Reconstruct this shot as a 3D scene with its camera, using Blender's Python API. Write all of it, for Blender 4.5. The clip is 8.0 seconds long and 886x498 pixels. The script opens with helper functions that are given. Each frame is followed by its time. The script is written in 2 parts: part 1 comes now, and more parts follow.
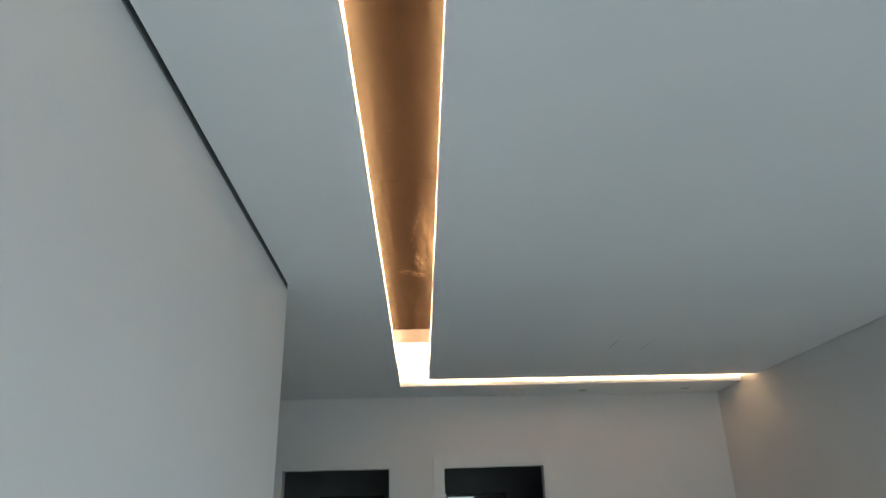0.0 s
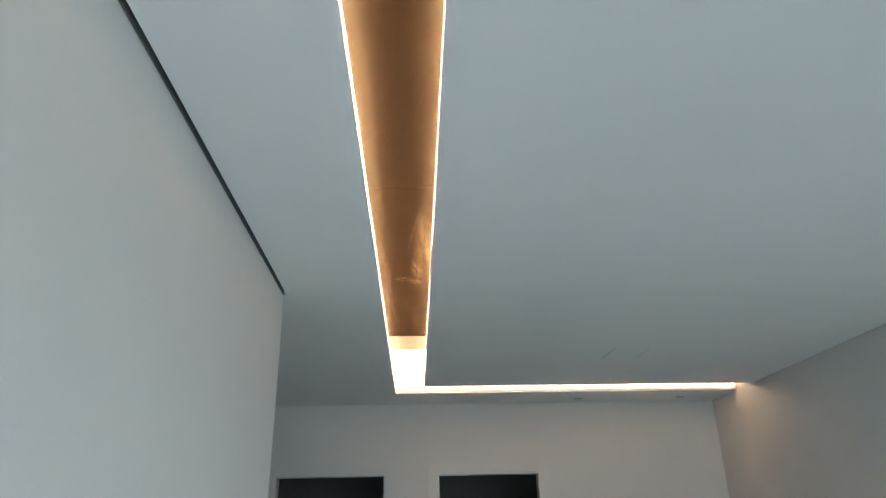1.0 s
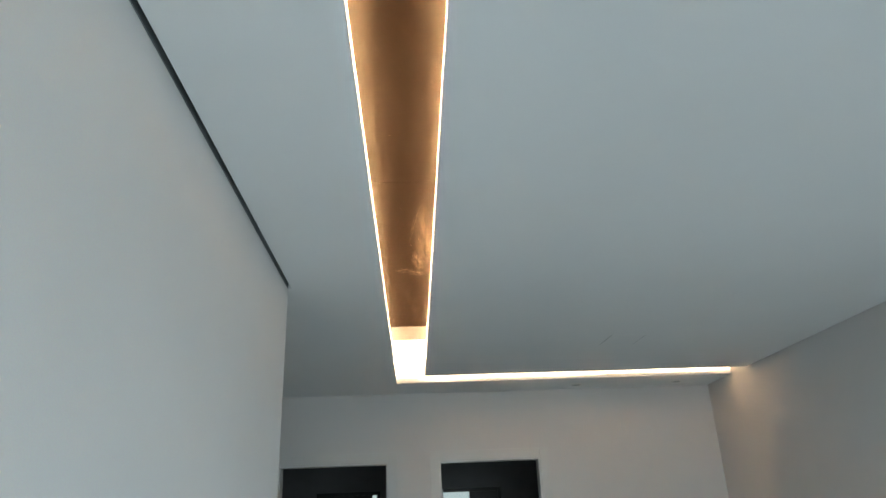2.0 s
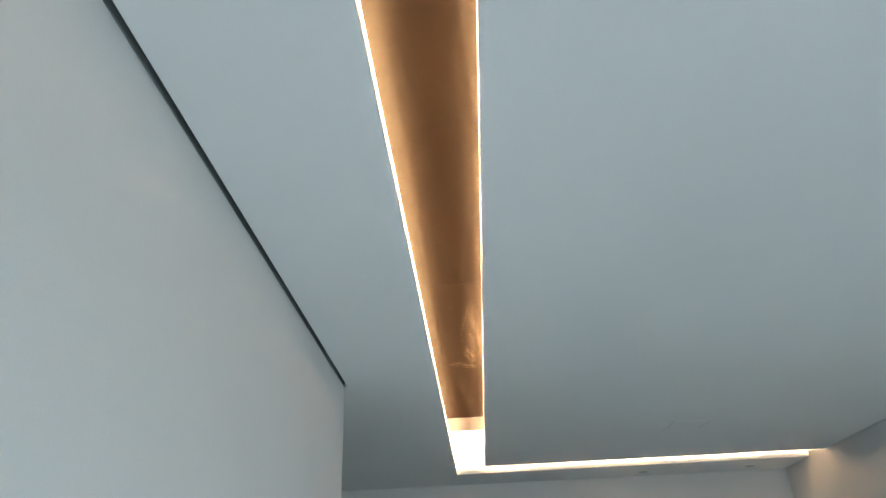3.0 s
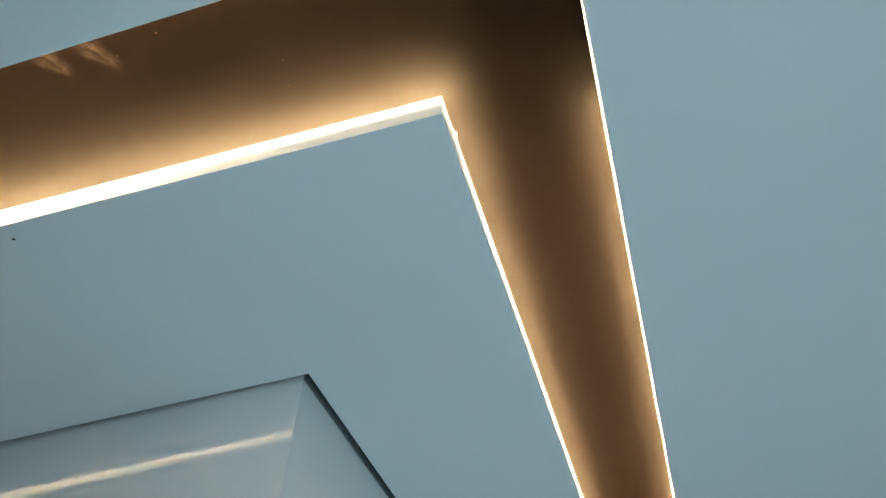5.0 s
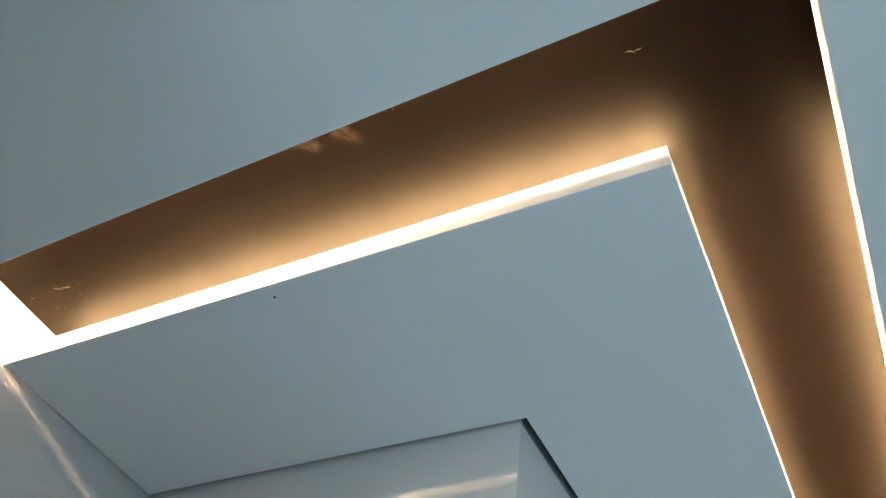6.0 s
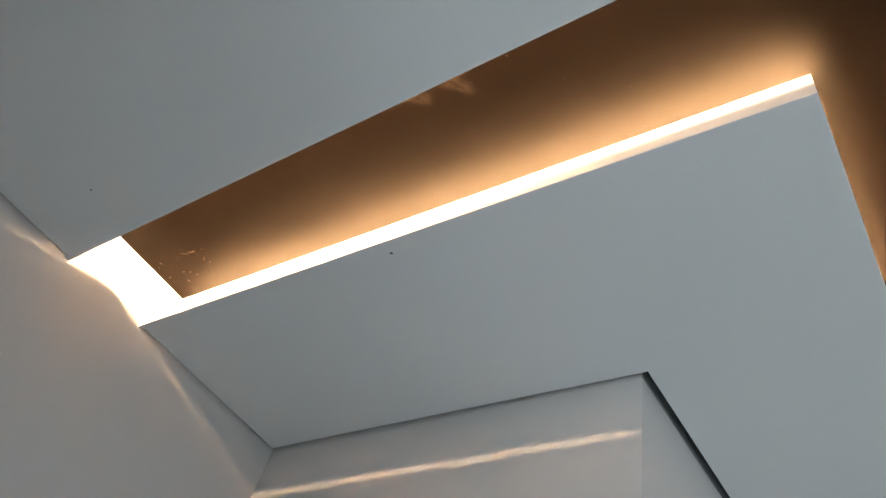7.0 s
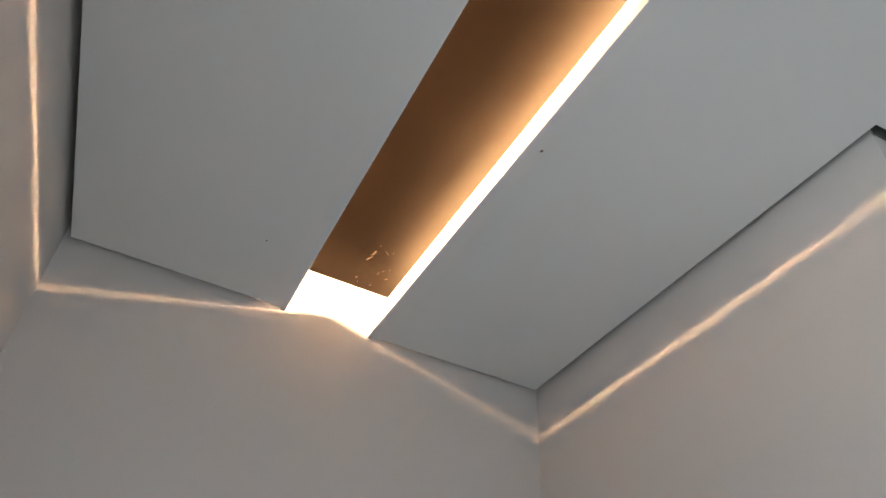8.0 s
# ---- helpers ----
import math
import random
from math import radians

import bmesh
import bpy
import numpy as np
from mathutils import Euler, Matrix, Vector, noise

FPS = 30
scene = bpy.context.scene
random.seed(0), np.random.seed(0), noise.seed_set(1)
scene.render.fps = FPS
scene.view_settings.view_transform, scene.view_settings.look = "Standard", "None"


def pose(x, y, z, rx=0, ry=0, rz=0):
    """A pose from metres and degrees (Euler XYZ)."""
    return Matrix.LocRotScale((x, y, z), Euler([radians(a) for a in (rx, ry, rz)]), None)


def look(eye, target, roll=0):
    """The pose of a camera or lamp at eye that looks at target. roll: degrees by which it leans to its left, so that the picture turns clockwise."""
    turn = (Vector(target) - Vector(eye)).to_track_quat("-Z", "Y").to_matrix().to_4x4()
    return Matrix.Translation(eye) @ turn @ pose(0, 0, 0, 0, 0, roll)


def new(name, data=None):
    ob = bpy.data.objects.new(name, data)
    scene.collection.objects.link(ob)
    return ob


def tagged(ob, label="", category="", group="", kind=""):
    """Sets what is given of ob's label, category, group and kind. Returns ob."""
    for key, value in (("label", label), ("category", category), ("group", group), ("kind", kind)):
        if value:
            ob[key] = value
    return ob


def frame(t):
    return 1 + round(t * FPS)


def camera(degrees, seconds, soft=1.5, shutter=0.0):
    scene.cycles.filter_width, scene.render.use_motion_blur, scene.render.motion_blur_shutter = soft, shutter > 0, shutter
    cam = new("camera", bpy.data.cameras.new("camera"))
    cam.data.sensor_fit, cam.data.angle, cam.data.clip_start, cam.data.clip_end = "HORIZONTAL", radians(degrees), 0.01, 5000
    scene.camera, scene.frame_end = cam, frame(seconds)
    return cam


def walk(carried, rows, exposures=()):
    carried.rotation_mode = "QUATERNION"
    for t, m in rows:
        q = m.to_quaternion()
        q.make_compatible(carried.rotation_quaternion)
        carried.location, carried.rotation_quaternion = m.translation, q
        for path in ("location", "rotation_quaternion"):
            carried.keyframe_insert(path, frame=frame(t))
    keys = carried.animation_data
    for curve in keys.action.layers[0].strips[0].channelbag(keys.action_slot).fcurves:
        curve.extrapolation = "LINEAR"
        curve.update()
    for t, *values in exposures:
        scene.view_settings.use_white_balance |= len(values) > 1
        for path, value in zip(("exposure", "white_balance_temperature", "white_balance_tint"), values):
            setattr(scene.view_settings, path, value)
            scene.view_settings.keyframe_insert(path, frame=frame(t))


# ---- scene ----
# Plan, in metres: the ceiling's underside is at CZ.
CZ = 2.6
XG, XB, XL, XR, XW = -0.592, -0.611, -0.179, 0.037, 2.490
YB, YC, Y3, Y4, YF, YN = 0.408, 2.830, 4.863, 5.131, 5.610, -0.821
LIP, PLATE = 0.052, 0.139
LEFT, BACK, TOP = -2.3, -3.5, 2.95


def y_near(x):
    """The slot's edge on the open side of the short run."""
    return -0.278 + 0.031 * x


def y_deep(x):
    """The slot's edge on the nook's side of the short run."""
    return -0.050 + 0.038 * x


def x_end(y):
    """The nook's end wall, which stands a little askew."""
    return -1.612 - 0.078 * (y + 0.326)


# ---- camera ----
cam = camera(67.26, 8.0)
PATH = (
    (0, -0.0231, 0.0000, 1.6215, -2.228, 22.420, -1.499),
    (0.5, -0.0251, -0.0005, 1.6338, -2.513, 22.717, -0.999),
    (1, -0.0260, -0.0054, 1.6248, -2.598, 22.964, -1.186),
    (1.5, -0.0385, -0.0139, 1.6151, -3.463, 22.226, -2.386),
    (1.7, -0.0587, -0.0372, 1.6010, -3.643, 21.734, -2.318),
    (3, -0.0153, -0.1675, 1.6466, 2.072, 28.954, -2.617),
    (3.5, -0.0377, -0.2914, 1.6829, 3.514, 34.767, -2.922),
    (4, -0.0413, -0.3618, 1.7240, 8.363, 40.513, -1.745),
    (4.2, -0.0499, -0.3907, 1.7326, 10.867, 42.765, -1.510),
    (5.3, -0.0480, -0.5225, 1.7788, 21.570, 51.351, 1.927),
    (5.5, -0.0711, -0.5451, 1.7753, 28.149, 51.377, 7.118),
    (6, -0.1288, -0.5734, 1.7533, 38.456, 51.212, 13.524),
    (6.5, -0.1767, -0.5800, 1.7397, 45.848, 47.869, 18.633),
    (7, -0.1923, -0.5749, 1.7369, 47.777, 46.583, 18.797),
    (7.5, -0.1966, -0.5738, 1.7374, 52.501, 41.648, 14.452),
    (7.7, -0.2029, -0.5539, 1.7418, 59.029, 39.839, 9.133),
    (8, -0.2367, -0.5128, 1.7186, 66.895, 39.501, 3.384),
)
walk(cam, [(t, look((x, y, z), (x - math.sin(radians(a)) * math.cos(radians(p)), y + math.cos(radians(a)) * math.cos(radians(p)), z + math.sin(radians(p))), r)) for t, x, y, z, a, p, r in PATH],
     exposures=((0.0, 0.10, 6580, 8), (0.5, 0.24, 6550, 7), (1.7, 0.26, 6530, 7), (3.0, 0.33, 6420, 6), (3.5, 0.26, 6160, 2), (4.0, 0.28, 5820, -4), (4.2, 0.26, 5780, -5), (5.3, -0.22, 5640, -6), (6.0, -0.20, 5920, 1), (6.5, -0.16, 6400, 8), (7.0, -0.14, 6750, 13), (7.5, -0.08, 7050, 16), (8.0, -0.02, 7250, 19))
)

# ---- daylight ----
world = bpy.data.worlds.new("sky")
scene.world = world
world.use_nodes = True
wn = world.node_tree.nodes
sky = wn.new("ShaderNodeTexSky")
sky.sky_type, sky.sun_disc = "NISHITA", False
sky.sun_elevation, sky.sun_rotation = radians(35), radians(200)
world.node_tree.links.new(sky.outputs[0], wn["Background"].inputs[0])
wn["Background"].inputs[1].default_value = 0.08


def area_lamp(name, m, sx, sy, watts, colour):
    lamp = bpy.data.lights.new(name, "AREA")
    lamp.shape, lamp.size, lamp.size_y, lamp.energy, lamp.color = "RECTANGLE", sx, sy, watts, colour
    ob = new(name, lamp)
    ob.matrix_world = m
    return ob


# The sky's light in the openings of the two glass doors behind the walk.
area_lamp("window_light", look((XW - 0.02, 0.0, 1.15), (XW - 1.0, 0.0, -0.15)), 4.6, 2.1, 51.0, (0.74, 0.91, 1.0))
area_lamp("window_light", look((1.0, -3.48, 1.15), (1.0, -1.5, -0.1)), 2.5, 2.1, 53.0, (0.74, 0.91, 1.0))


# ---- materials ----
def material(name, base, rough=0.6, metal=0.0, spec=0.5):
    m = bpy.data.materials.new(name)
    m.use_nodes = True
    b = m.node_tree.nodes["Principled BSDF"]
    b.inputs["Base Color"].default_value = (*base, 1)
    b.inputs["Roughness"].default_value, b.inputs["Metallic"].default_value = rough, metal
    b.inputs["Specular IOR Level"].default_value = spec
    return m, m.node_tree.nodes, m.node_tree.links, b


def worn(name, base, dark, scale=3.0, grain=220.0, bump=0.05, rough=0.6, metal=0.0, spec=0.5, amount=0.5):
    """A surface with broad clouding, fine grain and a fine relief."""
    m, n, l, b = material(name, base, rough, metal, spec)
    at = n.new("ShaderNodeTexCoord")
    broad, fine, ramp, mix, relief = n.new("ShaderNodeTexNoise"), n.new("ShaderNodeTexNoise"), n.new("ShaderNodeValToRGB"), n.new("ShaderNodeMix"), n.new("ShaderNodeBump")
    broad.inputs["Scale"].default_value, broad.inputs["Detail"].default_value = scale, 5
    fine.inputs["Scale"].default_value, fine.inputs["Detail"].default_value = grain, 3
    for tex in (broad, fine):
        l.new(at.outputs["Object"], tex.inputs["Vector"])
    ramp.color_ramp.elements[0].position, ramp.color_ramp.elements[1].position = 0.5 - amount / 2, 0.5 + amount / 2
    ramp.color_ramp.elements[0].color, ramp.color_ramp.elements[1].color = (*dark, 1), (*base, 1)
    l.new(broad.outputs["Fac"], ramp.inputs["Fac"])
    mix.data_type, mix.blend_type = "RGBA", "OVERLAY"
    mix.inputs["Factor"].default_value = 0.10
    l.new(ramp.outputs["Color"], mix.inputs["A"])
    l.new(fine.outputs["Color"], mix.inputs["B"])
    hue = n.new("ShaderNodeHueSaturation")
    hue.inputs["Saturation"].default_value = 1.0
    l.new(mix.outputs["Result"], hue.inputs["Color"])
    l.new(ramp.outputs["Color"], b.inputs["Base Color"]) if amount == 0 else l.new(hue.outputs["Color"], b.inputs["Base Color"])
    relief.inputs["Strength"].default_value, relief.inputs["Distance"].default_value = bump, 0.002
    l.new(fine.outputs["Fac"], relief.inputs["Height"])
    l.new(relief.outputs["Normal"], b.inputs["Normal"])
    return m


WALL = worn("wall_paint", (0.70, 0.675, 0.665), (0.66, 0.635, 0.625), 1.6, 260, 0.10, 0.62, spec=0.3)
CEIL = worn("ceiling_paint", (0.79, 0.79, 0.79), (0.75, 0.75, 0.75), 1.2, 300, 0.06, 0.65, spec=0.25)
LIPS = worn("lip_paint", (0.80, 0.79, 0.77), (0.75, 0.74, 0.72), 5, 300, 0.05, 0.6, spec=0.25)
TRIM = worn("trim_lacquer", (0.69, 0.675, 0.66), (0.65, 0.635, 0.62), 4, 180, 0.03, 0.35)
TILE = worn("floor_porcelain", (0.72, 0.72, 0.71), (0.66, 0.66, 0.65), 2, 90, 0.02, 0.3)
CONCRETE = worn("concrete", (0.22, 0.22, 0.21), (0.15, 0.15, 0.15), 3, 60, 0.3, 0.85)
# Dark grey that carries the shade inside the passage's ceiling gap.
GAPS = worn("gap_shade_grey", (0.16, 0.17, 0.17), (0.12, 0.13, 0.13), 6, 90, 0.1, 0.9)
LENS = worn("grey_lens", (0.46, 0.47, 0.47), (0.40, 0.41, 0.41), 6, 90, 0.1, 0.9)
STEEL = worn("brushed_steel", (0.62, 0.62, 0.62), (0.5, 0.5, 0.5), 40, 400, 0.05, 0.35, 1.0)
RAW = worn("raw_plasterboard", (0.15, 0.125, 0.10), (0.11, 0.09, 0.075), 6, 120, 0.15, 0.85, spec=0.2)
BLACK = worn("black_plastic", (0.025, 0.025, 0.027), (0.015, 0.015, 0.016), 20, 200, 0.1, 0.5)
ALU = worn("aluminium", (0.7, 0.7, 0.7), (0.6, 0.6, 0.6), 30, 200, 0.03, 0.4, 1.0)
# Walls of the unlit rooms: the missing light is put into a darker grey.
DARKROOM = worn("unlit_wall_tone", (0.24, 0.24, 0.24), (0.18, 0.18, 0.18), 2, 150, 0.1, 0.7)
DARKWOOD = worn("dark_lacquer", (0.02, 0.019, 0.018), (0.012, 0.012, 0.012), 3, 120, 0.05, 0.4)
SPECK = worn("speck_dirt", (0.06, 0.05, 0.045), (0.03, 0.03, 0.03), 90, 400, 0.1, 0.8)
FLECK = worn("dried_plaster", (0.075, 0.055, 0.038), (0.05, 0.036, 0.025), 60, 400, 0.2, 0.8, spec=0.1)


PZ_BOARD = CZ + PLATE
# Wiped plaster smears: x, y, angle, half length, half width, noise scale, threshold, strength.
SMEARS = (
    (0.015, 2.62, 88, 0.42, 0.050, 1.5, 0.40, 0.75),
    (-0.030, 2.40, 100, 0.16, 0.012, 2.6, 0.46, 0.70),
    (-0.042, 2.52, 98, 0.14, 0.010, 2.6, 0.46, 0.60),
    (-0.018, 2.86, 86, 0.14, 0.034, 2.2, 0.42, 1.0),
    (-0.085, 2.985, 15, 0.050, 0.045, 2.0, 0.44, 1.0),
    (-0.025, 3.02, 60, 0.050, 0.045, 2.0, 0.42, 1.0),
    (-0.055, 3.6, 90, 0.5, 0.08, 1.6, 0.50, 0.2),
    (-0.745, -0.262, 62, 0.050, 0.024, 2.3, 0.44, 0.95),
    (-0.672, -0.252, 58, 0.055, 0.022, 2.3, 0.44, 0.95),
    (-1.50, -0.17, 20, 0.09, 0.08, 3.5, 0.56, 0.35),
    (-0.02, 0.35, 70, 0.05, 0.02, 3.0, 0.52, 0.12),
)


def plate_material():
    """Brown satin board with faint clouding, wiped dust and fine speckle."""
    m, n, l, b = material("brown_satin_board", (0.12, 0.06, 0.033), 0.5, 0.0, 0.0)
    at, broad, fine, ramp = n.new("ShaderNodeTexCoord"), n.new("ShaderNodeTexNoise"), n.new("ShaderNodeTexNoise"), n.new("ShaderNodeValToRGB")
    broad.inputs["Scale"].default_value, broad.inputs["Detail"].default_value, broad.inputs["Roughness"].default_value = 5, 8, 0.65
    fine.inputs["Scale"].default_value, fine.inputs["Detail"].default_value = 420, 2
    for tex in (broad, fine):
        l.new(at.outputs["Object"], tex.inputs["Vector"])
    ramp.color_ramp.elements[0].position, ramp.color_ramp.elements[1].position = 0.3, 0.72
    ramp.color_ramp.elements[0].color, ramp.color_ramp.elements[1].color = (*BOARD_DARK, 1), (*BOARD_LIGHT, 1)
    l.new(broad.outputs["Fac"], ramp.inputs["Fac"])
    mix = n.new("ShaderNodeMix")
    mix.data_type, mix.blend_type = "RGBA", "OVERLAY"
    mix.inputs["Factor"].default_value = 0.25
    l.new(ramp.outputs["Color"], mix.inputs["A"])
    l.new(fine.outputs["Color"], mix.inputs["B"])
    colour = mix.outputs["Result"]
    for x, y, angle, long, wide, scale, low, much in SMEARS:
        place, tex, dist, fall, cut, both, over = (n.new(k) for k in ("ShaderNodeMapping", "ShaderNodeTexNoise", "ShaderNodeVectorMath", "ShaderNodeMapRange", "ShaderNodeMapRange", "ShaderNodeMath", "ShaderNodeMix"))
        place.vector_type = "TEXTURE"
        place.inputs["Location"].default_value, place.inputs["Rotation"].default_value = (x, y, PZ_BOARD), (0, 0, radians(angle))
        place.inputs["Scale"].default_value = (long, wide, 1)
        l.new(at.outputs["Object"], place.inputs["Vector"])
        dist.operation = "LENGTH"
        l.new(place.outputs["Vector"], dist.inputs[0])
        fall.inputs["From Min"].default_value, fall.inputs["From Max"].default_value = 1.0, 0.35
        l.new(dist.outputs["Value"], fall.inputs["Value"])
        tex.inputs["Scale"].default_value, tex.inputs["Detail"].default_value, tex.inputs["Roughness"].default_value = scale, 4, 0.5
        tex.inputs["Distortion"].default_value = 0.2
        l.new(place.outputs["Vector"], tex.inputs["Vector"])
        cut.inputs["From Min"].default_value, cut.inputs["From Max"].default_value = low - 0.04, low + 0.22
        l.new(tex.outputs["Fac"], cut.inputs["Value"])
        both.operation = "MULTIPLY"
        l.new(fall.outputs["Result"], both.inputs[0])
        l.new(cut.outputs["Result"], both.inputs[1])
        level = n.new("ShaderNodeMath")
        level.operation = "MULTIPLY"
        level.inputs[1].default_value = much
        l.new(both.outputs[0], level.inputs[0])
        over.data_type = "RGBA"
        l.new(level.outputs[0], over.inputs["Factor"])
        l.new(colour, over.inputs["A"])
        over.inputs["B"].default_value = (0.026, 0.019, 0.013, 1)
        colour = over.outputs["Result"]
    l.new(colour, b.inputs["Base Color"])
    rough = n.new("ShaderNodeMapRange")
    rough.inputs["To Min"].default_value, rough.inputs["To Max"].default_value = 0.42, 0.50
    l.new(broad.outputs["Fac"], rough.inputs["Value"])
    relief = n.new("ShaderNodeBump")
    relief.inputs["Strength"].default_value, relief.inputs["Distance"].default_value = 0.12, 0.001
    l.new(fine.outputs["Fac"], relief.inputs["Height"])
    l.new(relief.outputs["Normal"], b.inputs["Normal"])
    sheen, both = n.new("ShaderNodeBsdfAnisotropic"), n.new("ShaderNodeAddShader")
    sheen.distribution = "BECKMANN"
    sheen.inputs["Color"].default_value = (*BOARD_SHEEN, 1)
    l.new(rough.outputs["Result"], sheen.inputs["Roughness"])
    l.new(relief.outputs["Normal"], sheen.inputs["Normal"])
    l.new(b.outputs[0], both.inputs[0])
    l.new(sheen.outputs[0], both.inputs[1])
    l.new(both.outputs[0], n["Material Output"].inputs["Surface"])
    return m


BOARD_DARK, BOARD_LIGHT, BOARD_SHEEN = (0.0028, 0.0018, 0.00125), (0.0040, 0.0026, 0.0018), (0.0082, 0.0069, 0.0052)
BOARD = plate_material()
PRIMED = worn("thin_primer", (0.020, 0.0145, 0.0105), (0.013, 0.0095, 0.0068), 12, 200, 0.1, 0.6, spec=0.08)


def glowing(name, colour, strength):
    m = bpy.data.materials.new(name)
    m.use_nodes = True
    n, l = m.node_tree.nodes, m.node_tree.links
    n.remove(n["Principled BSDF"])
    e = n.new("ShaderNodeEmission")
    e.inputs["Color"].default_value, e.inputs["Strength"].default_value = (*colour, 1), strength
    l.new(e.outputs[0], n["Material Output"].inputs["Surface"])
    return m


WARM = (1.0, 0.67, 0.39)
LED = glowing("led_diffuser", WARM, 1550.0)
OUTSIDE = glowing("overcast_outside", (0.62, 0.78, 0.80), 0.75)

GLASS = bpy.data.materials.new("window_glass")
GLASS.use_nodes = True
gb = GLASS.node_tree.nodes["Principled BSDF"]
gb.inputs["Transmission Weight"].default_value, gb.inputs["Roughness"].default_value, gb.inputs["IOR"].default_value = 1.0, 0.0, 1.45


# ---- building blocks ----
def mesh_of(name, bm, mat):
    bmesh.ops.recalc_face_normals(bm, faces=bm.faces)
    me = bpy.data.meshes.new(name)
    bm.to_mesh(me)
    bm.free()
    me.materials.append(mat)
    return me


def part(name, bm, mat, parent, label=""):
    ob = new(name, mesh_of(name, bm, mat))
    ob.parent = parent
    return tagged(ob, label) if label else ob


def thing(name, label, category, m=None, group="", kind=""):
    ob = new(name)
    ob.empty_display_size = 0.05
    if m is not None:
        ob.matrix_world = m
    return tagged(ob, label, category, group, kind)


def setting(name, bm, mat, label, category):
    return tagged(new(name, mesh_of(name, bm, mat)), label, category, "", "structure")


def prism(bm, outline, z0, z1):
    """An upright prism over an outline in plan."""
    low = [bm.verts.new((x, y, z0)) for x, y in outline]
    high = [bm.verts.new((x, y, z1)) for x, y in outline]
    bm.faces.new(low[::-1])
    bm.faces.new(high)
    k = len(outline)
    for i in range(k):
        bm.faces.new((low[i], low[(i + 1) % k], high[(i + 1) % k], high[i]))


def box(bm, a, b):
    prism(bm, [(a[0], a[1]), (b[0], a[1]), (b[0], b[1]), (a[0], b[1])], a[2], b[2])


def boxes(*pairs, bevel=0.0):
    bm = bmesh.new()
    for a, b in pairs:
        box(bm, a, b)
    if bevel:
        bmesh.ops.bevel(bm, geom=bm.edges[:], offset=bevel, segments=2, affect="EDGES", profile=0.7)
    return bm


def outline_prism(outline, z0, z1, bevel=0.0):
    bm = bmesh.new()
    prism(bm, outline, z0, z1)
    if bevel:
        rim = [e for e in bm.edges if abs(e.verts[0].co.z - z0) < 1e-5 and abs(e.verts[1].co.z - z0) < 1e-5]
        bmesh.ops.bevel(bm, geom=rim, offset=bevel, segments=2, affect="EDGES", profile=0.6)
    return bm


def disc(bm, r0, r1, z0, z1, seg=32):
    """A turned ring with inner radius r0 (0: a full disc) between two heights."""
    rings = []
    for r, z in ((r1, z0), (r1, z1), (r0, z1), (r0, z0)):
        rings.append([bm.verts.new((max(r, 0.0004) * math.cos(2 * math.pi * i / seg), max(r, 0.0004) * math.sin(2 * math.pi * i / seg), z)) for i in range(seg)])
    for k in range(4):
        a, b = rings[k], rings[(k + 1) % 4]
        for i in range(seg):
            bm.faces.new((a[i], a[(i + 1) % seg], b[(i + 1) % seg], b[i]))


# ---- shell ----
T = 0.12
setting("floor", boxes(((LEFT - T, BACK - T, -0.1), (XW + T, 9.3, 0.0))), TILE, "pale grey polished porcelain floor", "floor")
setting("upper_slab", boxes(((LEFT - T, BACK - T, TOP), (XW + T, 9.3, TOP + 0.15))), CONCRETE, "raw concrete slab above the dropped ceiling", "ceiling")
NOOK_OUT = -1.82
setting("wall_block", boxes(((NOOK_OUT, YB, 0), (XB, YC, TOP))), WALL, "thick off-white painted wall between nook and passage", "wall")
setting("wall_nook_end", outline_prism([(x_end(YN - T), YN - T), (x_end(YB), YB - 0.0005), (NOOK_OUT, YB - 0.0005), (NOOK_OUT, YN - T)], 0, TOP), WALL, "off-white painted end wall of the nook", "wall")
setting("wall_nook_side", boxes(((x_end(YN) + 0.002, YN - T, 0), (-0.5, YN, TOP))), WALL, "off-white painted side wall of the nook", "wall")
setting("wall_return", boxes(((-0.5 - T, BACK, 0), (-0.5, YN - T, TOP))), WALL, "off-white painted wall behind the nook", "wall")
BX0, BX1 = -0.3, 2.3
setting("wall_back", boxes(((-0.5 - T, BACK - T, 0), (BX0, BACK, TOP)), ((BX1, BACK - T, 0), (XW + T, BACK, TOP)), ((BX0, BACK - T, 2.25), (BX1, BACK, TOP))), WALL, "off-white painted back wall with a wide glass door", "wall")
setting("wall_passage_end", boxes(((LEFT - T, YC - 1.0, 0), (LEFT, YF + T, TOP)), ((LEFT, YC - 1.0, 0), (NOOK_OUT, YC - 1.0 + T, TOP))), WALL, "off-white painted wall closing the passage", "wall")
WIN0, WIN1, WINZ = -2.5, 2.4, 2.25
setting("wall_right", boxes(((XW, BACK, 0), (XW + T, WIN0, TOP)), ((XW, WIN1, 0), (XW + T, YF + T, TOP)), ((XW, WIN0, WINZ), (XW + T, WIN1, TOP))), WALL, "off-white painted wall with a wide glass door", "wall")
D1A, D1B, D2A, D2B, DH = -1.150, -0.262, 0.141, 0.980, 2.060
setting("wall_far", boxes(((LEFT, YF, 0), (D1A, YF + T, TOP)), ((D1B, YF, 0), (D2A, YF + T, TOP)), ((D2B, YF, 0), (XW, YF + T, TOP)),
                          ((D1A, YF, DH), (D1B, YF + T, TOP)), ((D2A, YF, DH), (D2B, YF + T, TOP))), WALL, "off-white painted wall with two doorways, washed by warm light", "wall")

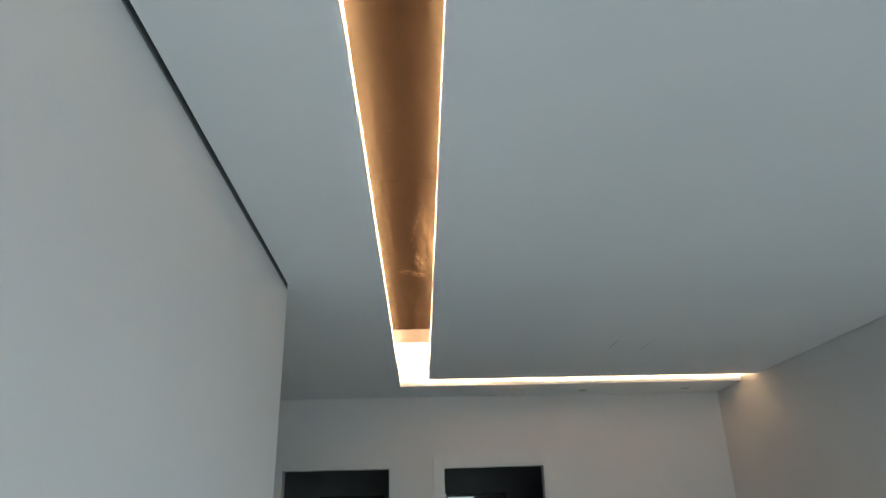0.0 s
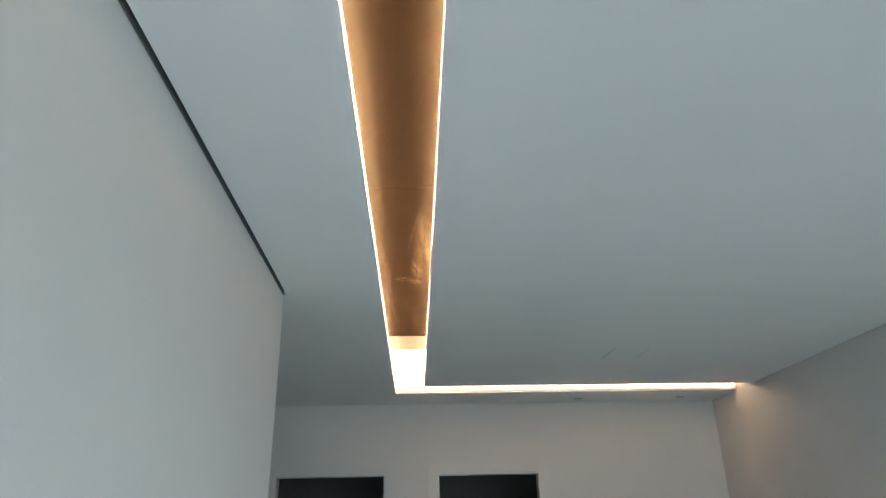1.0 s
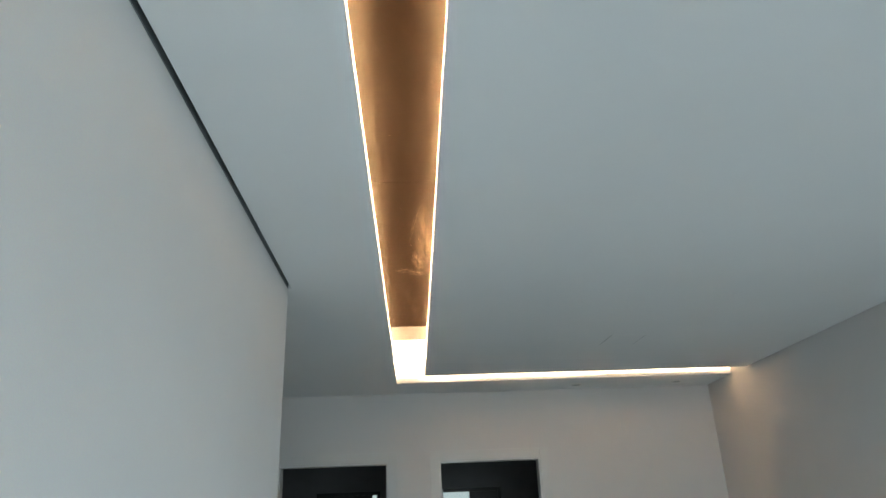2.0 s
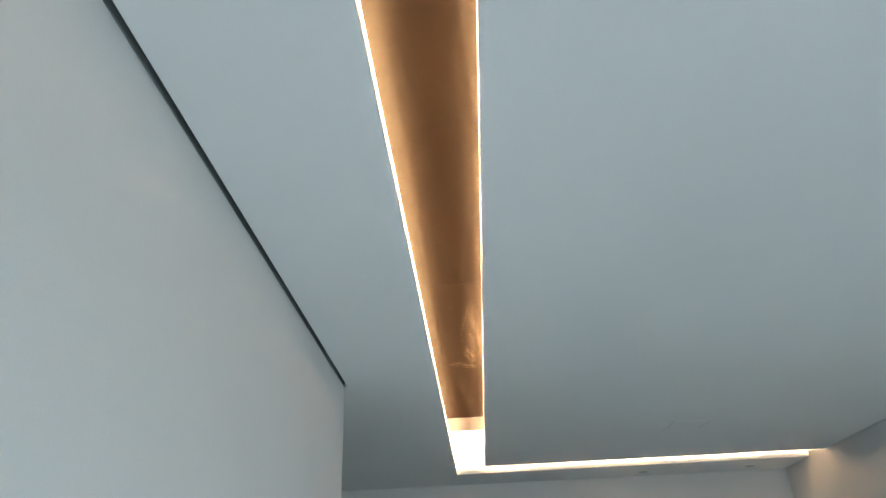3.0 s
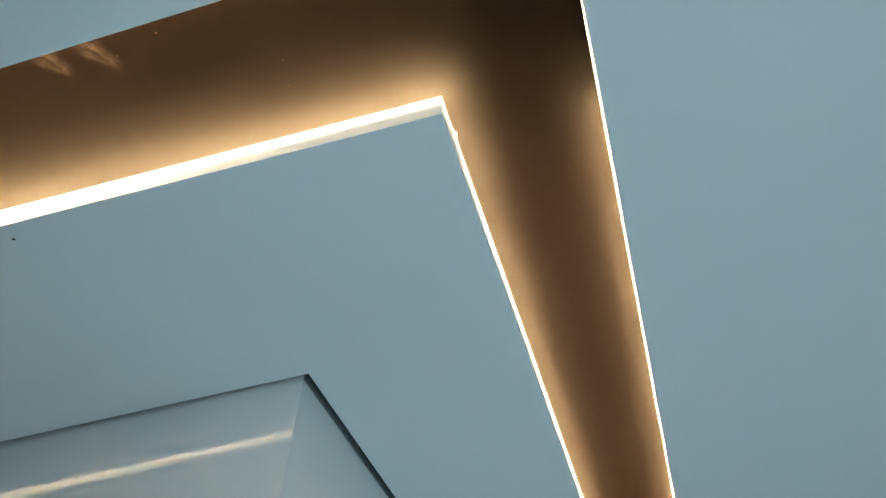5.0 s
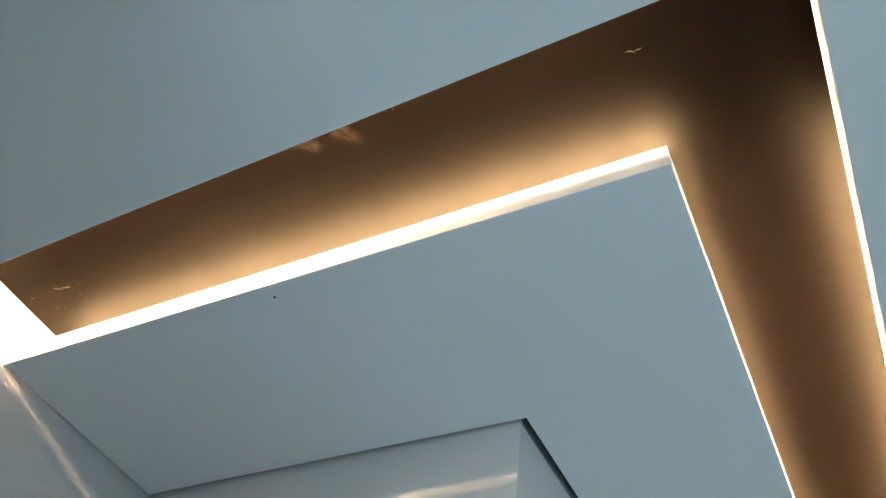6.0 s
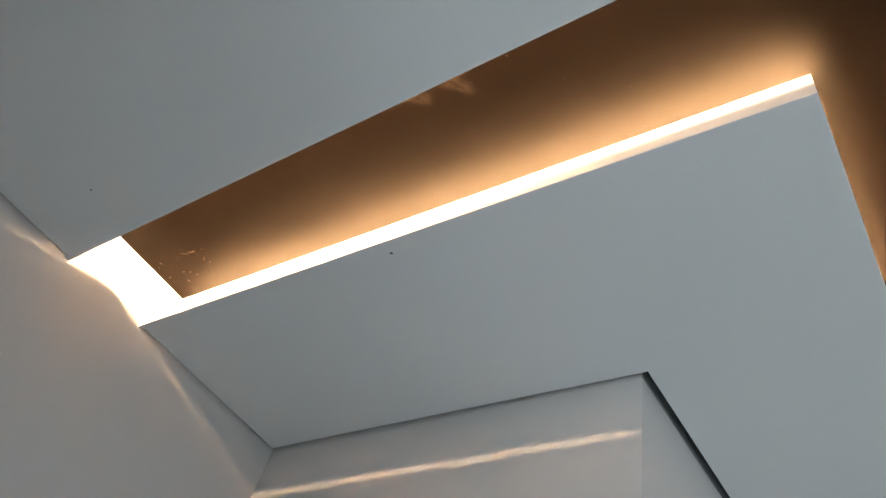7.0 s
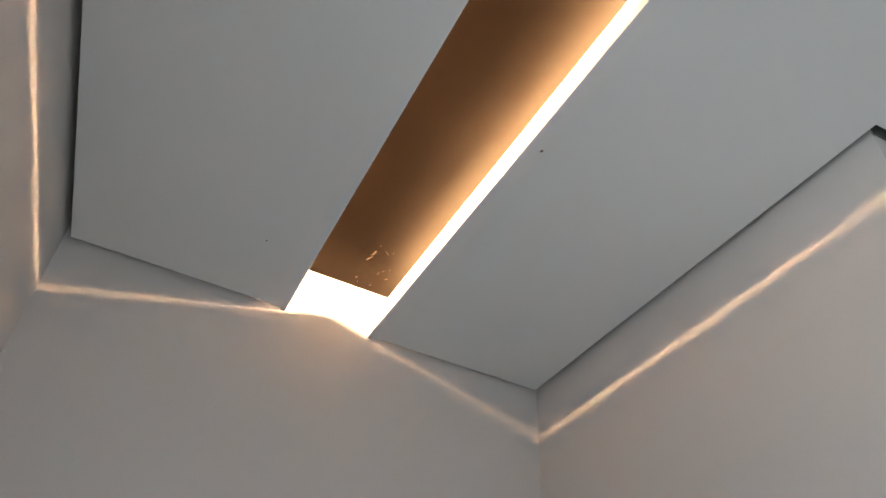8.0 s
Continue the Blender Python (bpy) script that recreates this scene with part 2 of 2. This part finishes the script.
# ---- glass doors behind the walk ----
def sliding_door(m, width):
    """Two aluminium-framed panes side by side; x runs along the wall, y out of the room."""
    root = thing("glass_door", "wide aluminium sliding glass door letting in daylight", "glass door", m, "glass doors to the outside", "structure")
    part("door_frame", boxes(((0, 0.03, 0), (0.05, 0.09, WINZ)), ((width - 0.05, 0.03, 0), (width, 0.09, WINZ)), ((0.05, 0.03, WINZ - 0.05), (width - 0.05, 0.09, WINZ)),
                             ((0.05, 0.03, 0), (width - 0.05, 0.09, 0.04)), ((width / 2 - 0.03, 0.03, 0.04), (width / 2 + 0.03, 0.09, WINZ - 0.05))), ALU, root)
    for a, b in ((0.05, width / 2 - 0.03), (width / 2 + 0.03, width - 0.05)):
        pane = part("pane", boxes(((a, 0.055, 0.04), (b, 0.063, WINZ - 0.05))), GLASS, root)
        pane.visible_shadow = False


sliding_door(pose(XW, WIN1, 0, 0, 0, -90), WIN1 - WIN0)
sliding_door(pose(BX1, BACK, 0, 0, 0, 180), BX1 - BX0)

# ---- dropped ceiling with its light slot ----
GAP = 0.015   # the open shadow gap between ceiling and walls
g = 0.010
xe1, xe2 = x_end(y_near(-1.61)), x_end(y_deep(-1.63))
TONGUE = 0.010   # the boards touch the end wall beside the slot
inner = [(xe2 + 0.0005, y_deep(xe2)), (XL, y_deep(XL)), (XL, Y4), (XW - g, Y4), (XW - g, YF - g), (LEFT + g, YF - g), (LEFT + g, YC - 0.87), (NOOK_OUT - 0.012, YC - 0.87), (NOOK_OUT - 0.012, YC + 0.002),
         (XB + 0.0005, YC + 0.002), (XB + 0.0005, YC - 0.015), (XG, YC - 0.015), (XG, YB - GAP), (x_end(YB - GAP) + GAP, YB - GAP),
         (x_end(y_deep(xe2) + TONGUE) + GAP, y_deep(xe2) + TONGUE), (x_end(y_deep(xe2) + TONGUE) + 0.0005, y_deep(xe2) + TONGUE)]
outer = [(xe1 + 0.0005, y_near(xe1)), (x_end(y_near(xe1) - TONGUE) + 0.0005, y_near(xe1) - TONGUE), (x_end(y_near(xe1) - TONGUE) + GAP, y_near(xe1) - TONGUE),
         (x_end(YN + GAP) + GAP, YN + GAP), (-0.5 + g, YN + GAP), (-0.5 + g, BACK + g), (XW - g, BACK + g), (XW - g, Y3), (XR, Y3), (XR, y_near(XR))]
bm = outline_prism(inner, CZ, CZ + LIP, 0.0015)
prism_outer = outline_prism(outer[::-1], CZ, CZ + LIP, 0.0015)
me = bpy.data.meshes.new("tmp")
prism_outer.to_mesh(me)
prism_outer.free()
bm.from_mesh(me)
bpy.data.meshes.remove(me)
setting("ceiling", bm, CEIL, "smooth white plasterboard ceiling with a recessed light slot", "ceiling")
# A dark strip added in the passage's gap; its colour stands in for shade.
setting("gap_shade_strip", boxes(((XB + 0.0005, YB + 0.002, CZ + 0.001), (XB + 0.003, YC - 0.016, CZ + LIP)), ((XB + 0.0035, YB + 0.002, CZ + LIP + 0.001), (XG + 0.03, YC - 0.016, CZ + LIP + 0.004))), GAPS, "dark strip added in the gap between wall and ceiling to stand in for its shade", "trim")

# ---- cove: boards over the slot and its side boards ----
PZ = CZ + PLATE
SET = 0.115
SEAM, WHITE = 2.071, 3.995
cove = thing("light_cove", "brown satin boards over the recessed ceiling slot, dusty and scuffed", "light cove", None, "", "structure")
xs = xe1 + 0.006
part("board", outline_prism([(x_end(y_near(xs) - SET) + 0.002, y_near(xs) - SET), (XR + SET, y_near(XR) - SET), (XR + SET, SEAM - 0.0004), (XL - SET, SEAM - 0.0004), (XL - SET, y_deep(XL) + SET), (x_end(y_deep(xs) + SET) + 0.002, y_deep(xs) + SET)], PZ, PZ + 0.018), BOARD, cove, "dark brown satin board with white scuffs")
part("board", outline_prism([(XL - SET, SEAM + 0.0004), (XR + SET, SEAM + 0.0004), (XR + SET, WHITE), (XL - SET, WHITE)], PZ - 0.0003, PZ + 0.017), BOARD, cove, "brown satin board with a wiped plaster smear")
part("primed_board", outline_prism([(XL - SET, WHITE + 0.001), (XR + SET, WHITE + 0.001), (XR + SET, WHITE + 0.34), (XL - SET, WHITE + 0.34)], PZ - 0.003, PZ + 0.015), PRIMED, cove, "thinly primed beige board")
part("white_board", outline_prism([(XL - SET, WHITE + 0.341), (XR + SET, WHITE + 0.341), (XR + SET, Y3 - SET), (XW - 0.004, Y3 - SET), (XW - 0.004, Y4 - 0.001), (XL - SET, Y4 - 0.001)], PZ - 0.004, PZ + 0.014), LIPS, cove, "white painted board at the slot's far end")
part("joint", boxes(((XL - SET, Y4 - 0.0016, PZ - 0.0135), (XR + SET, Y4 - 0.0004, PZ - 0.0105))), SPECK, cove, "dark open joint")
# Far side of the far run: one upright board up to the white boards.
part("upright_board", boxes(((XL - SET, Y4, CZ + LIP + 0.0003), (XW - 0.004, Y4 + 0.012, PZ + 0.014))), LIPS, cove)


def upright(a, b, side, name="side_board"):
    """A side board of the cove along a line in plan, 12 mm thick to one side."""
    d = Vector((b[0] - a[0], b[1] - a[1], 0)).normalized()
    n = Vector((-d.y, d.x, 0)) * 0.012 * side
    part(name, outline_prism([a, b, (b[0] + n.x, b[1] + n.y), (a[0] + n.x, a[1] + n.y)], CZ + LIP + 0.0005, PZ + 0.02), LIPS, cove)


upright((xe1 + 0.02, y_near(xe1) - SET), (XR + SET, y_near(XR) - SET), -1)
upright((xe2 + 0.0, y_deep(xe2) + SET), (XL - SET, y_deep(XL) + SET), 1)
upright((XL - SET, y_deep(XL) + SET), (XL - SET, Y4), 1)
upright((XR + SET, y_near(XR) - SET), (XR + SET, Y3 - SET), -1)
upright((XR + SET, Y3 - SET), (XW - 0.004, Y3 - SET), -1)


def ledge(a, b, side):
    """Raw paper face of the ceiling's upper side behind the slot's edge."""
    d = Vector((b[0] - a[0], b[1] - a[1], 0)).normalized()
    n = Vector((-d.y, d.x, 0)) * side
    part("ledge", outline_prism([(p[0] + n.x * o, p[1] + n.y * o) for p, o in ((a, 0.002), (b, 0.002), (b, SET - 0.002), (a, SET - 0.002))], CZ + LIP + 0.00005, CZ + LIP + 0.00025), RAW, cove, "raw grey-brown paper face")


ledge((xe1 + 0.02, y_near(xe1)), (XR, y_near(XR)), -1)
ledge((xe2 + 0.02, y_deep(xe2)), (XL - SET, y_deep(XL - SET)), 1)
ledge((XL, y_deep(XL) + 0.002), (XL, Y4 - 0.02), 1)
ledge((XR, y_near(XR) + 0.002), (XR, Y3 - SET), -1)

# ---- LED tapes on the ledges ----
def led_tape(way, side, low, high):
    """A tape on a slim upright profile that stands on the ledge through the points of a way in plan.
    side: +1: the slot, which the lit face looks at, lies left of the way; low, high: the lit face over the ledge."""
    root = thing("led_tape", "slim aluminium profile with a warm white lit diffuser", "led strip", None, "LED tapes in the cove")
    z = CZ + LIP + 0.0003
    turns = []
    for k in range(len(way)):
        a, b = Vector(way[max(k - 1, 0)]), Vector(way[min(k + 1, len(way) - 1)])
        d = (b - a).normalized()
        turns.append(Vector((-d.y, d.x)) * side)
    for name, profile, mat, label in (
            ("profile", [(0.0, 0.0), (-0.012, 0.0), (-0.012, 0.0015), (-0.0035, 0.0015), (-0.0035, high + 0.001), (-0.002, high + 0.001), (-0.002, 0.0015), (0.0, 0.0015)], ALU, ""),
            ("diffuser", [(-0.0018, low), (-0.0004, low), (0.0, low + 0.0012), (0.0, high - 0.0012), (-0.0004, high), (-0.0018, high)], LED, "glowing warm white diffuser")):
        bm = bmesh.new()
        rings = [[bm.verts.new((p[0] + n.x * o, p[1] + n.y * o, z + h)) for o, h in profile] for p, n in zip(way, turns)]
        for r0, r1 in zip(rings, rings[1:]):
            for i in range(len(profile)):
                i2 = (i + 1) % len(profile)
                bm.faces.new((r0[i], r0[i2], r1[i2], r1[i]))
        bm.faces.new(rings[0])
        bm.faces.new(rings[-1])
        part(name, bm, mat, root, label)


led_tape([(x, y_near(x) - s) for x, s in ((xe1 + 0.006, 0.0745), (-1.1, 0.075), (-0.80, 0.078))], 1, 0.0150, 0.0201)
led_tape([(x, y_near(x) - s) for x, s in ((-0.79, 0.085), (-0.40, 0.088), (-0.16, 0.088))], 1, 0.0062, 0.0112)
led_tape([(x, y_deep(x) + s) for x, s in ((xe2 + 0.006, 0.0745), (-1.0, 0.075), (-0.18, 0.076))], -1, 0.0150, 0.0201)
led_tape([(XL - s, y) for y, s in ((0.04, 0.033), (1.2, 0.031), (2.6, 0.032), (Y4 - 0.03, 0.031))], -1, 0.0016, 0.0066)
led_tape([(XR + s, y) for y, s in ((0.10, 0.034), (1.2, 0.032), (2.6, 0.033), (Y3 - 0.05, 0.032))], 1, 0.0016, 0.0066)
led_tape([(x, Y3 - s) for x, s in ((XR + 0.40, 0.095), (1.2, 0.096), (XW - 0.03, 0.095))], 1, 0.0060, 0.0105)


# ---- doors ----
def doorway(name, xa, xb, hinge_at=None):
    """Lacquered lining and casing of an open doorway, with the room behind left dark."""
    d = thing(name, "white lacquered door frame round an open doorway to a dark room", "door frame", None, "doorways in the far wall", "structure")
    c, pr = 0.075, 0.012
    y = YF
    part("casing", boxes(((xa - c + 0.006, y - pr, 0), (xa + 0.006, y - 0.0005, DH + c - 0.006)), bevel=0.003), TRIM, d)
    part("casing", boxes(((xb - 0.006, y - pr, 0), (xb + c - 0.006, y - 0.0005, DH + c - 0.006)), bevel=0.003), TRIM, d)
    part("casing", boxes(((xa + 0.0065, y - pr, DH - 0.006), (xb - 0.0065, y - 0.0005, DH + c - 0.006)), bevel=0.003), TRIM, d)
    part("lining", boxes(((xa + 0.0003, y + 0.0005, 0), (xa + 0.02, y + T, DH))), TRIM, d)
    part("lining", boxes(((xb - 0.02, y + 0.0005, 0), (xb - 0.0003, y + T, DH))), TRIM, d)
    part("lining", boxes(((xa + 0.0205, y + 0.0005, DH - 0.02), (xb - 0.0205, y + T, DH - 0.0003))), TRIM, d)
    if hinge_at:
        h = part("hinge", boxes(((xa + 0.0205, y + 0.03, hinge_at), (xa + 0.0235, y + 0.06, hinge_at + 0.10)), bevel=0.001), STEEL, d, "brushed steel hinge leaf")
        bm = bmesh.new()
        bmesh.ops.create_cone(bm, cap_ends=True, segments=12, radius1=0.006, radius2=0.006, depth=0.1, matrix=pose(xa + 0.027, y + 0.064, hinge_at + 0.05))
        part("pin", bm, STEEL, h)
    return d


doorway("door_1", D1A, D1B, None)
doorway("door_2", D2A, D2B, 1.74)

# ---- dark rooms behind the doorways ----
RB = 8.6
# The grey of these walls and ceilings stands in for the rooms' darkness.
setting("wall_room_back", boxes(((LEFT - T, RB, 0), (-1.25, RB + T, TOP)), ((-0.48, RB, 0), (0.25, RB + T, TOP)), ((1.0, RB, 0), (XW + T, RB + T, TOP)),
                                ((-1.25, RB, 1.96), (-0.48, RB + T, TOP)), ((0.25, RB, 1.96), (1.0, RB + T, TOP)), ((-1.25, RB, 0), (-0.48, RB + T, 0.9)), ((0.25, RB, 0), (1.0, RB + T, 0.9))), DARKROOM, "wall of the unlit rooms, their darkness put into its grey", "wall")
setting("wall_room_divider", boxes(((-0.12, YF + T, 0), (0.0, RB, TOP))), DARKROOM, "wall between the unlit rooms, their darkness put into its grey", "wall")
setting("wall_room_side", boxes(((LEFT - T, YF + T, 0), (LEFT, RB, TOP)), ((XW, YF + T, 0), (XW + T, RB, TOP))), DARKROOM, "side walls of the unlit rooms, their darkness put into the grey", "wall")
setting("ceiling_rooms", boxes(((LEFT, YF + T, 2.55), (-0.12, RB, 2.6)), ((0.0, YF + T, 2.55), (XW, RB, 2.6))), DARKROOM, "ceiling of the unlit rooms, their darkness put into its grey", "ceiling")


def dark_window(xa, xb, light0, light1):
    """A dark window between xa and xb, shuttered but for one pane from light0 to light1."""
    w = thing("dark_window", "dark lacquered window with one bright overcast pane", "window", None, "windows of the unlit rooms", "structure")
    e = 0.04
    part("window_frame", boxes(((xa, RB + 0.01, 0.9), (xa + e, RB + 0.07, 1.96)), ((xb - e, RB + 0.01, 0.9), (xb, RB + 0.07, 1.96)),
                               ((xa + e, RB + 0.01, 1.92), (xb - e, RB + 0.07, 1.96)), ((xa + e, RB + 0.01, 0.9), (xb - e, RB + 0.07, 0.94))), DARKWOOD, w)
    for a, b in ((xa + e, light0), (light1, xb - e)):
        if b - a > 0.01:
            part("shutter", boxes(((a, RB + 0.025, 0.94), (b, RB + 0.05, 1.92)), bevel=0.003), DARKWOOD, w, "closed dark shutter")
    p = part("pane", boxes(((light0, RB + 0.035, 0.94), (light1, RB + 0.041, 1.92))), GLASS, w)
    p.visible_shadow = False


dark_window(-1.25, -0.48, -0.575, -0.52)
dark_window(0.25, 1.0, 0.29, 0.61)
setting("backdrop", boxes(((LEFT, 9.2, 0.2), (XW, 9.22, 2.6))), OUTSIDE, "pale overcast brightness outside the far windows", "backdrop")


# ---- small things on the ceiling and walls ----
def downlight(x, y):
    root = thing("downlight", "small round recessed ceiling downlight, switched off", "downlight", pose(x, y, CZ), "ceiling downlights")
    bm = bmesh.new()
    disc(bm, 0.034, 0.045, -0.004, 0.0)
    part("rim", bm, TRIM, root)
    bm = bmesh.new()
    disc(bm, 0.0, 0.034, -0.002, -0.0005)
    part("lens", bm, LENS, root, "grey unlit lens")
    return root


downlight(1.295, 5.413)
downlight(2.13, 5.397)

hatch = thing("access_hatch", "square white plasterboard access hatch with a thin dark joint", "access hatch", pose(1.252, 3.93, CZ, 0, 0, 3))
part("hatch_door", boxes(((-0.105, -0.112, -0.0015), (0.105, 0.112, -0.0002)), bevel=0.0005), CEIL, hatch)
for x, w in ((-0.108, 0.0020), (0.108, 0.0010)):
    part("joint", boxes(((x - w, -0.115, -0.0010), (x + w, 0.115, -0.0001))), LENS, hatch, "dark open joint")


def speck(x, y, r):
    bm = bmesh.new()
    bmesh.ops.create_icosphere(bm, subdivisions=2, radius=r, matrix=pose(x, y, CZ - 0.0005, 0, 0, 30) @ Matrix.Diagonal((1.5, 0.8, 0.5, 1)))
    for v in bm.verts:
        v.co += Vector((noise.noise(v.co * 900), noise.noise(v.co * 900 + Vector((3, 1, 2))), 0)) * r * 0.5
    tagged(new("dirt_speck", mesh_of("dirt_speck", bm, SPECK)), "tiny dark speck of dirt on the white ceiling", "dirt speck", "specks on the ceiling")


speck(-0.894, -0.056, 0.0022)
speck(-1.370, -0.430, 0.0018)


def fleck(x, y, long, wide, angle, bend=0.0):
    """A dried plaster crumb stuck under the brown boards: a bent, tapered drop."""
    bm = bmesh.new()
    bmesh.ops.create_icosphere(bm, subdivisions=2, radius=1.0)
    for v in bm.verts:
        u = v.co.x
        k = 0.55 + 0.45 * u
        v.co = Vector((u * long, v.co.y * wide * k + bend * u * u * long + noise.noise(v.co * 3) * wide * 0.5, v.co.z * 0.0012))
    part("plaster_fleck", bm, FLECK, cove, "dried cream plaster crumb").matrix_world = pose(x, y, PZ - 0.0008, 0, 0, angle)


fleck(-0.186, -0.179, 0.008, 0.002, 25, 0.3)
fleck(-0.175, -0.177, 0.005, 0.0009, 5)
fleck(-0.563, -0.243, 0.0025, 0.002, 40)
fleck(-1.470, -0.168, 0.012, 0.003, 12, -0.3)
fleck(-1.492, -0.172, 0.012, 0.0014, 30)
fleck(-1.455, -0.140, 0.007, 0.0016, -40)
for k in range(9):
    fleck(random.uniform(-1.60, -1.42), random.uniform(-0.24, -0.09), random.uniform(0.0015, 0.005), random.uniform(0.0008, 0.0014), random.uniform(-60, 60))
for k in range(8):
    fleck(random.uniform(-0.9, 0.0), random.uniform(-0.26, -0.10), random.uniform(0.0007, 0.0014), 0.0007, random.uniform(-60, 60))
for k in range(6):
    fleck(random.uniform(-0.12, 0.0), random.uniform(0.1, 2.8), random.uniform(0.0008, 0.0016), 0.0008, random.uniform(-60, 60))

# ---- on the nook's walls ----
trunking = thing("cable_trunking", "slim white plastic cable trunking on the nook wall", "cable trunking", pose(-0.711, YB, 0))
part("channel", boxes(((-0.006, -0.010, 0.9), (0.006, -0.0003, 2.073)), bevel=0.0015), TRIM, trunking)
part("end_cap", boxes(((-0.0066, -0.0106, 2.0738), (0.0066, -0.0003, 2.0773)), bevel=0.001), TRIM, trunking)

bracket = thing("wall_hook", "small black plastic wall hook on the end wall", "wall hook", pose(x_end(-0.316), -0.316, 2.044, 0, 0, -4.5))
part("back_plate", boxes(((0.0003, -0.022, -0.05), (0.006, 0.022, 0.018)), bevel=0.002), BLACK, bracket)
for y in (-0.014, 0.014):
    part("prong", boxes(((0.0065, y - 0.005, -0.012), (0.028, y + 0.005, -0.004)), ((0.022, y - 0.005, -0.0035), (0.028, y + 0.005, 0.020)), bevel=0.0015), BLACK, bracket)
